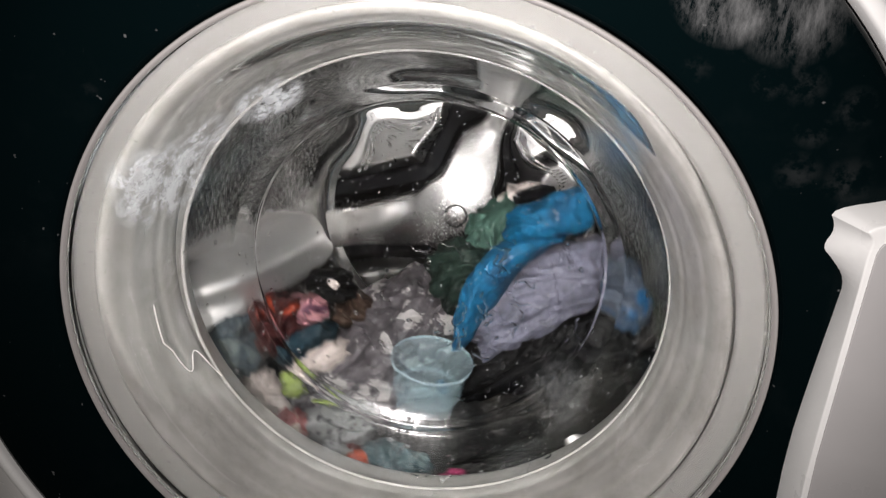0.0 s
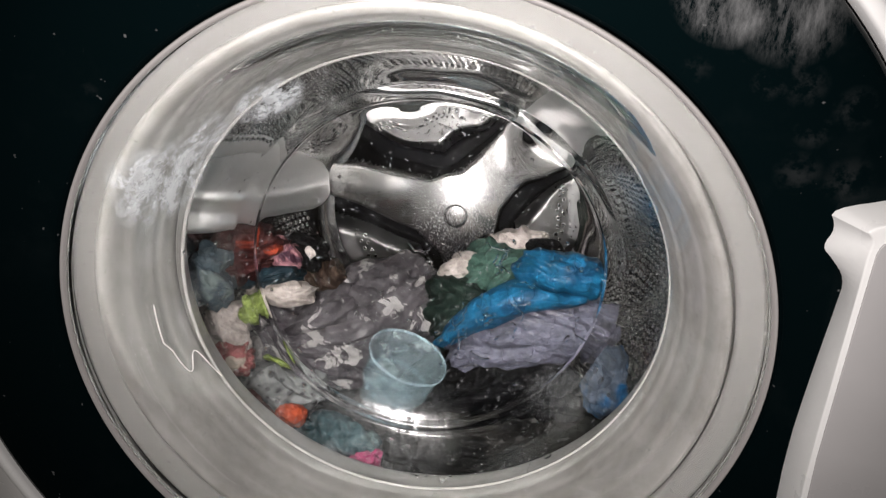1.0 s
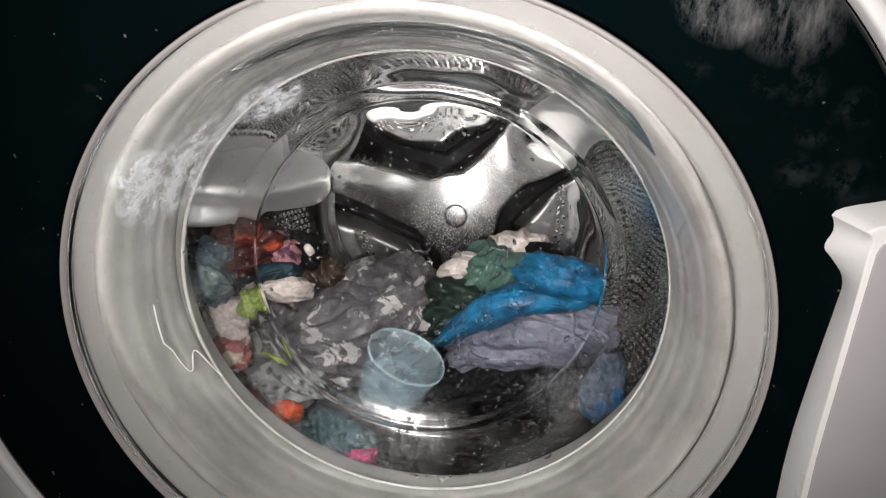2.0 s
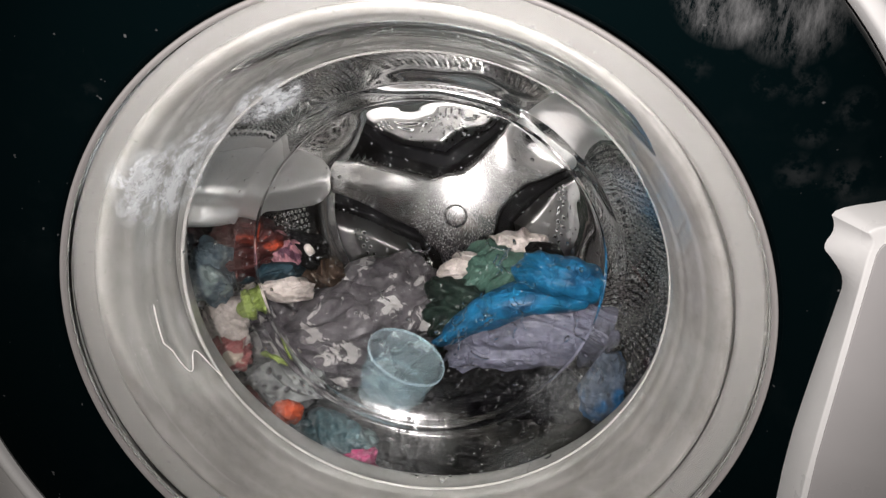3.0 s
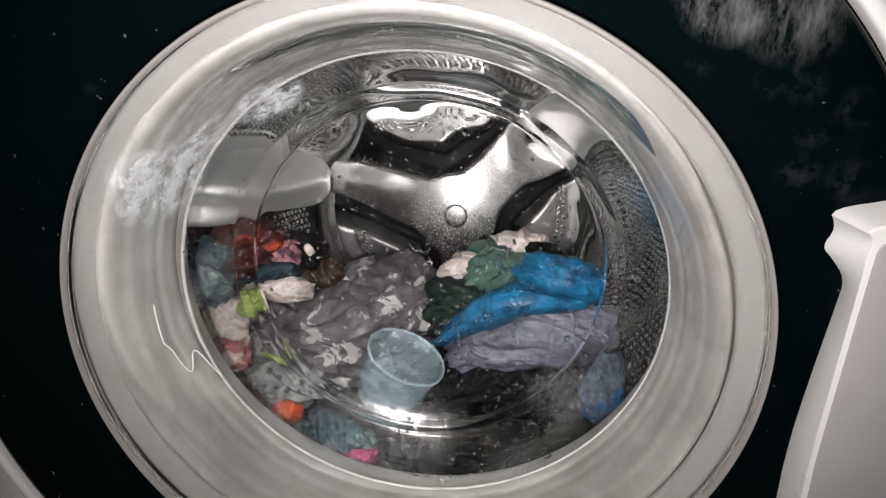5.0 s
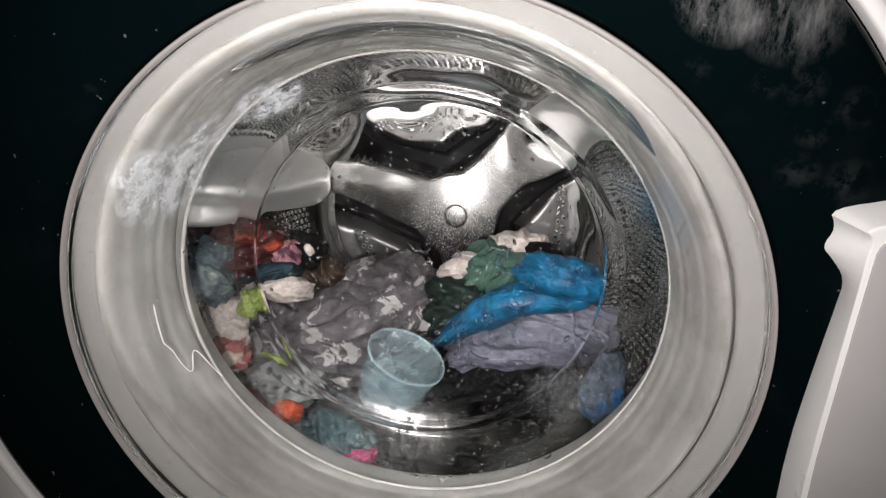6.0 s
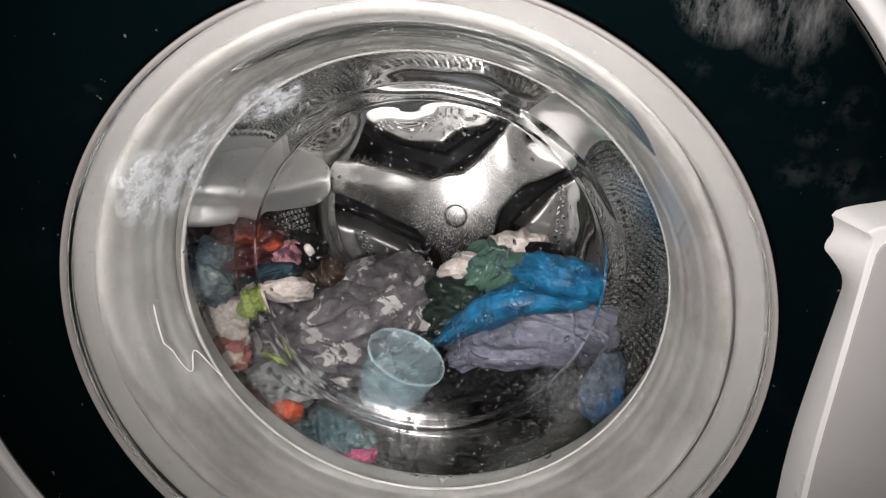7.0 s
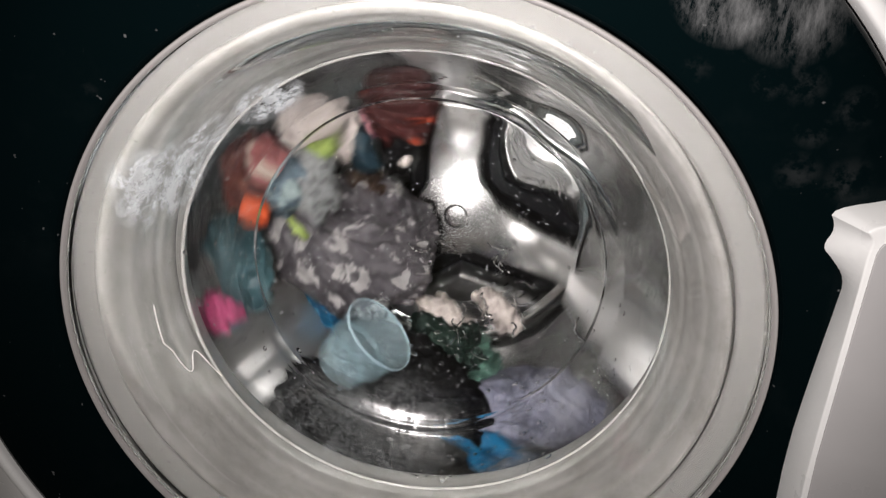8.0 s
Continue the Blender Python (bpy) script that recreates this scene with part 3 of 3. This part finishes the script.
def wad(bm, at, size, wrinkle, seed, n, m, bend=0.0):
    """A rounded, creased body of cloth with blunt ends, added to bm at the pose at; bend arches its middle upwards."""
    off = Vector((seed * 3.7, seed * 1.3, seed * 2.1))
    big, lie = max(size), (seed * 0.9) % 2 - 1
    deep = wrinkle * min(min(size) * 1.3, 0.034)
    rows = []
    for i in range(m + 1):
        v = math.pi * i / m
        row = []
        for k in range(n):
            u = 2 * math.pi * k / n
            c = math.sin(v) ** 0.72
            d = Vector((-math.cos(v), c * math.cos(u), c * math.sin(u)))
            s = 1 + 0.22 * noise.noise(d * 1.4 + off) + 0.07 * noise.noise(d * 3.0 + off)
            p = Vector((d.x * size[0] * s, d.y * size[1], d.z * size[2] * s))
            q = Vector((p.x * math.cos(lie) + p.z * math.sin(lie), p.y, (p.z * math.cos(lie) - p.x * math.sin(lie)) * 2.6)) / max(0.045, 0.62 * big) + off
            w = Vector((noise.noise(q * 1.2), noise.noise(q * 1.2 + Vector((9, 0, 0))), noise.noise(q * 1.2 + Vector((0, 9, 0)))))
            fold = sum((1 - math.sqrt(noise.noise(q * f + w * g) ** 2 + blunt) * 2.2) * share for f, g, share, blunt in FOLDS)
            p += d * ((fold - 0.45) * deep)
            p.z += bend * (0.5 - d.x * d.x)
            row.append(bm.verts.new(at @ p))
            if i in (0, m):
                break
        rows.append(row)
    for i in range(m):
        a, b = rows[i], rows[i + 1]
        for k in range(n):
            j = (k + 1) % n
            if len(a) == 1:
                bm.faces.new((a[0], b[k], b[j]))
            elif len(b) == 1:
                bm.faces.new((a[k], b[0], a[j]))
            else:
                bm.faces.new((a[k], b[k], b[j], a[j]))


BENDS = {"blue_shirt": 0.016, "lavender_shirt": 0.012, "green_cloth": 0.010, "dark_green_net": 0.012, "patterned_shirt": 0.012, "black_trousers": 0.010}


def cloth_mesh(name, size, wrinkle, seed, mat):
    """A wet garment thrown in a heap: a main wad with flaps folded over it."""
    rng = random.Random(seed)
    bm = bmesh.new()
    large = max(size) > 0.04
    wad(bm, Matrix(), size, wrinkle, seed, *((160, 96) if large else (96, 56)), BENDS.get(name, 0.0))
    for k in range(0 if wrinkle < 0.2 else 4 if large else 2):
        a = rng.uniform(0, 2 * math.pi)
        at = pose(0.45 * size[0] * math.cos(a), -size[1] * rng.uniform(0.25, 0.5), 0.45 * size[2] * math.sin(a), rng.uniform(-15, 15), rng.uniform(-45, 45), rng.uniform(-15, 15))
        wad(bm, at, (size[0] * rng.uniform(0.45, 0.62), size[1] * rng.uniform(0.5, 0.65), size[2] * rng.uniform(0.28, 0.5)), wrinkle, seed + 31 * (k + 1), 56, 32)
    bmesh.ops.recalc_face_normals(bm, faces=bm.faces)
    return part(name, bm, mat)


LAUNDRY = [
    ("patterned_shirt", (-0.1161, 0.2150, -0.1288), (0.0761, 0.045, 0.0507), 5, "patterned", 0.32, (-18.8, 1.108, 35.0, 0.674), "shirt",
     "dark grey shirt with pale blotches, wet and crumpled"),
    ("patterned_trousers", (-0.0521, 0.2350, -0.1084), (0.0630, 0.045, 0.0500), 0, "patterned", 0.32, (-17.1, 1.013, 51.2, 0.734), "trousers",
     "dark grey blotched trousers, soaked and folded over"),
    ("lavender_shirt", (0.0675, 0.1960, -0.1030), (0.0750, 0.046, 0.0345), -12, "lavender", 0.19, (-18.0, 0.905, 13.9, 1.678), "shirt",
     "greyish lavender shirt with fine creases, wet, bunched up"),
    ("blue_shirt", (0.0543, 0.1650, -0.0650), (0.0570, 0.026, 0.0140), -20, "blue", 0.10, (-17, 0.72, 40.5, 2.517), "shirt",
     "bright blue shirt, soaking wet, twisted into a roll"),
    ("blue_sock", (0.0965, 0.1780, -0.0374), (0.0345, 0.028, 0.0200), 2, "blue", 0.19, (-29.2, 0.951, 71.9, 1.873), "sock",
     "bright blue sock with a darker fold, wet"),
    ("green_cloth", (0.0457, 0.2280, -0.0597), (0.0318, 0.030, 0.0222), -12, "green", 0.45, (-41.8, 0.893, 47.9, 2.281), "cloth",
     "muted green cotton cloth, wet and creased"),
    ("dark_green_net", (0.0161, 0.2100, -0.0926), (0.0318, 0.030, 0.0318), -35, "darkgreen", 0.5, (-24.8, 0.554, 16.2, 1.549), "net bag",
     "very dark green net bag, crumpled"),
    ("beige_towel", (0.0235, 0.2350, -0.0600), (0.0265, 0.030, 0.0157), -5, "cream", 0.4, (-14.3, 1.012, 41.3, 2.07), "towel",
     "off-white small towel, wet and folded"),
    ("hair_tie", (0.0616, 0.2450, -0.0410), (0.0273, 0.020, 0.0117), -8, "cream", 0.7, (-35.7, 1.076, 50.1, 1.355), "hair tie",
     "ruffled beige fabric hair tie"),
    ("black_sock", (0.0828, 0.2280, -0.0406), (0.0170, 0.020, 0.0104), 5, "black", 0.35, (-35.0, 0.975, 81.7, 1.452), "sock",
     "black cotton sock, wet, rolled up"),
    ("black_trousers", (0.0500, 0.1780, -0.1450), (0.0761, 0.035, 0.0304), 3, "black", 0.4, (-20.5, 0.924, 31.0, 0.913), "trousers",
     "black trousers, soaked, heaped in the drum"),
    ("blue_pouch", (0.1315, 0.1520, -0.1185), (0.0158, 0.020, 0.0280), 12, "bluegrey", 0.4, (-28.4, 0.889, 35.6, 1.186), "pouch",
     "slate blue cloth pouch with bright blue edges"),
    ("red_shirt", (-0.1628, 0.2000, -0.0369), (0.0282, 0.035, 0.0258), 10, "red", 0.6, (-24.2, 0.984, 73.5, 0.732), "shirt",
     "red and orange shirt, wet and tightly crumpled"),
    ("pink_cloth", (-0.1387, 0.2100, -0.0392), (0.0162, 0.020, 0.0133), 35, "pinkpale", 0.5, (-24.0, 0.953, 63.8, 0.854), "cloth",
     "pale pink cloth with a fold"),
    ("navy_sock", (-0.1477, 0.2000, -0.0549), (0.0266, 0.025, 0.0114), -5, "navy", 0.4, (-26.6, 0.988, 58.9, 0.723), "sock",
     "navy blue sock, wet"),
    ("slate_cloth", (-0.1793, 0.1600, -0.0386), (0.0141, 0.025, 0.0274), 5, "slate", 0.5, (-19.8, 1.009, 31.1, 0.706), "cloth",
     "slate blue cloth, wet, pressed against the drum"),
    ("white_cloth", (-0.1351, 0.1950, -0.0671), (0.0256, 0.020, 0.0114), 8, "cream", 0.5, (-28.4, 1.006, 65.2, 0.895), "cloth",
     "off-white cloth with a curled seam, wet"),
    ("white_sock", (-0.1737, 0.1600, -0.0838), (0.0173, 0.020, 0.0210), -10, "cream", 0.5, (-21.1, 1.043, 65.1, 0.789), "sock",
     "off-white cotton sock, wet and crushed"),
    ("lime_sock", (-0.1503, 0.1600, -0.0645), (0.0094, 0.014, 0.0130), -15, "lime", 0.4, (-27.1, 1.028, 59.8, 0.792), "sock",
     "small lime green sock among the wet laundry"),
    ("brown_cloth", (-0.1092, 0.2250, -0.0669), (0.0207, 0.020, 0.0138), 0, "brown", 0.4, (-22.6, 0.925, 50.5, 0.726), "cloth",
     "dark brown cloth, wet"),
    ("black_glove", (-0.1210, 0.2200, -0.0427), (0.0203, 0.020, 0.0135), 25, "black", 0.45, (-18.0, 0.883, 67.3, 0.701), "glove",
     "black glove with a white tag, wet"),
    ("rose_cloth", (-0.1662, 0.1450, -0.1017), (0.0162, 0.018, 0.0135), 20, "rose", 0.5, (-24.2, 1.023, 56.3, 0.824), "cloth",
     "dusty rose cloth with a cream edge"),
    ("yellow_ribbon", (-0.1320, 0.1600, -0.1131), (0.0139, 0.006, 0.0037), 5, "lime", 0.3, (-20.0, 0.971, 44.5, 0.719), "ribbon",
     "thin yellow green ribbon"),
    ("dotted_cloth", (-0.1285, 0.1550, -0.1342), (0.0349, 0.025, 0.0177), 10, "dotted", 0.35, (-19.6, 0.998, 72.8, 0.685), "cloth",
     "grey cloth with rows of dark dots, wet"),
    ("orange_sock", (-0.1182, 0.1300, -0.1443), (0.0112, 0.014, 0.0099), 10, "orange", 0.5, (-23.7, 1.03, 62.2, 0.82), "sock",
     "bright orange sock rolled into a ball"),
    ("maroon_cloth", (-0.1412, 0.1450, -0.1504), (0.0279, 0.018, 0.0176), 35, "maroon", 0.45, (-21.4, 0.975, 66.4, 0.851), "cloth",
     "dark maroon cloth, wet, among other laundry"),
    ("teal_cloth", (-0.0818, 0.1300, -0.1696), (0.0382, 0.022, 0.0200), 5, "tealdark", 0.45, (-16.6, 1.035, 59.8, 0.874), "cloth",
     "dark teal cloth with glossy wet folds"),
    ("pink_sock", (-0.0588, 0.1120, -0.1774), (0.0150, 0.013, 0.0133), -5, "pink", 0.5, (-25.0, 1.055, 56.9, 0.979), "sock",
     "vivid pink sock, wet and crumpled"),
    ("blue_towel", (-0.0008, 0.2350, -0.1639), (0.0393, 0.030, 0.0236), 0, "blue", 0.4, (-11.5, 1.005, 52.9, 0.944), "towel",
     "deep blue towel buried in wet laundry"),
    ("black_jumper", (-0.0040, 0.1700, -0.1904), (0.1601, 0.045, 0.0437), 0, "charcoal", 0.4, (-19.0, 0.97, 20.0, 1.05), "jumper",
     "black jumper spread along the drum bottom, wet"),
]
MOVERS = []
for i, (name, place, size, roll, mat, wrinkle, go, category, label) in enumerate(LAUNDRY):
    ob = cloth_mesh(name, size, wrinkle, i + 1, FABRIC[mat])
    tagged(ob, label, category, "laundry in the drum")
    rest = pose(place[0], place[1], place[2] + ZC, -23.5, roll, 0)
    ob.matrix_world = rest
    MOVERS.append((ob, rest, go))
    if name == "black_glove":
        bm = bmesh.new()
        wad(bm, pose(0.004, -size[1] * 1.05, 0.003, 0, 30, 0), (0.0055, 0.002, 0.004), 0.5, 77, 24, 14)
        part("tag", bm, FABRIC["cream"], ob, "small white tag")


def dosing_cup():
    cup = tagged(new("dosing_cup"), "translucent pale blue plastic dosing cup lying open among the laundry", "cup")
    h, r0, r1, t = 0.047, 0.0215, 0.0293, 0.0011
    prof = [(0, 0), (r0 - 0.002, 0), (r0, 0.002), (r0 + 0.0022, 0.0175), (r0 + 0.0024, 0.0185), (r0 + 0.0042, 0.0198), (r0 + 0.0044, 0.021), (r1 - 0.0008, h - 0.003), (r1 + 0.0006, h - 0.002), (r1 + 0.0006, h),
            (r1 - 0.0008, h), (r1 - t - 0.0006, h - 0.003), (r0 + 0.0044 - t, 0.0215), (r0 + 0.0042 - t, 0.0204), (r0 + 0.0024 - t, 0.0191), (r0 + 0.0022 - t, 0.0175), (r0 - t, 0.003), (0, 0.0022)]
    bm = lathe(prof, 64)
    bmesh.ops.rotate(bm, verts=bm.verts, matrix=Matrix.Rotation(radians(90), 3, "X"))
    part("wall", bm, CUP, cup)
    ring = lathe([(r1 + 0.0012, h - 0.0016), (r1 + 0.0012, h + 0.0006), (r1 + 0.0007, h + 0.0006), (r1 + 0.0007, h - 0.0016)], 64, True)
    bmesh.ops.rotate(ring, verts=ring.verts, matrix=Matrix.Rotation(radians(90), 3, "X"))
    part("rim", ring, CUP_RIM, cup)
    step = lathe([(r0 + 0.0026, 0.0183), (r0 + 0.0049, 0.0199), (r0 + 0.0051, 0.0209), (r0 + 0.0044, 0.0212), (r0 + 0.0024, 0.0188)], 64, True)
    bmesh.ops.rotate(step, verts=step.verts, matrix=Matrix.Rotation(radians(90), 3, "X"))
    part("step_ring", step, CUP, cup)
    foot = lathe([(r0 - 0.0018, -0.0003), (r0 + 0.0003, 0.0017), (r0 + 0.0006, 0.0030), (r0 + 0.0002, 0.0030), (r0 - 0.0022, -0.0003)], 64, True)
    bmesh.ops.rotate(foot, verts=foot.verts, matrix=Matrix.Rotation(radians(90), 3, "X"))
    part("foot_ring", foot, CUP, cup)
    return cup


cup = dosing_cup()
CUP_REST = pose(-0.0384, 0.1280, -0.1266 + ZC, 3, 24, 0)
cup.matrix_world = CUP_REST


# ---- what moves ----
LEAN = math.tan(radians(8))


def carried_round(rest, deg, reach):
    """The rest pose turned clockwise round the drum's axis, as seen from the door, and moved out or in."""
    m = AXIS @ Matrix.Rotation(radians(deg), 4, "Y") @ AXIS.inverted() @ rest
    y = m.translation.y
    m.translation.x *= reach
    m.translation.z = ZC - y * LEAN + (m.translation.z - ZC + y * LEAN) * reach
    return m


# share of the way left to go, and of the way gone
SETTLE = [(0.0, 1.0), (0.1, 0.79), (0.2, 0.62), (0.3, 0.49), (0.4, 0.39), (0.5, 0.31), (0.7, 0.18), (0.85, 0.105), (1.0, 0.06), (1.2, 0.025), (1.5, 0.0), (4.4, 0.0), (7.3, 0.0)]
START = [(7.4, 0.015), (7.5, 0.08), (7.6, 0.19), (7.7, 0.36), (7.8, 0.56), (7.9, 0.80), (8.0, 1.0)]


# the heap at the right hangs back and then drops
DROP_START = [(7.4, 0.01), (7.5, 0.04), (7.6, 0.10), (7.7, 0.20), (7.8, 0.42), (7.9, 0.78), (8.0, 1.0)]
DROPPING = ("blue_shirt", "blue_sock", "lavender_shirt", "blue_pouch")
# turn of a thing on itself, in degrees, that is lost while it settles
SPIN = {"blue_shirt": -17, "lavender_shirt": -9, "green_cloth": -6}
CUP_START = [(7.4, 0.06), (7.5, 0.24), (7.6, 0.48), (7.7, 0.76), (7.8, 0.98), (7.9, 1.08), (8.0, 1.0)]


def journey(rest, go, start, spin=0.0):
    a0, k0, a8, k8 = go
    rows = [(t, carried_round(rest, a0 * s, 1 + (k0 - 1) * s) @ Matrix.Rotation(radians(spin * s), 4, "Y")) for t, s in SETTLE]
    return rows + [(t, carried_round(rest, a8 * s, 1 + (k8 - 1) * s)) for t, s in start]


def motions():
    walk(drum, [(t, AXIS @ Matrix.Rotation(radians(-26 * s), 4, "Y")) for t, s in SETTLE] + [(t, AXIS @ Matrix.Rotation(radians(71 * s), 4, "Y")) for t, s in START])
    for ob, rest, go in MOVERS:
        walk(ob, journey(rest, go, DROP_START if ob.name in DROPPING else START, SPIN.get(ob.name, 0.0)))
    a0, k0, a8, k8 = (-16.0, 0.988, 23.0, 0.945)
    walk(cup, journey(CUP_REST, (a0, k0, a8, k8), CUP_START))


motions()
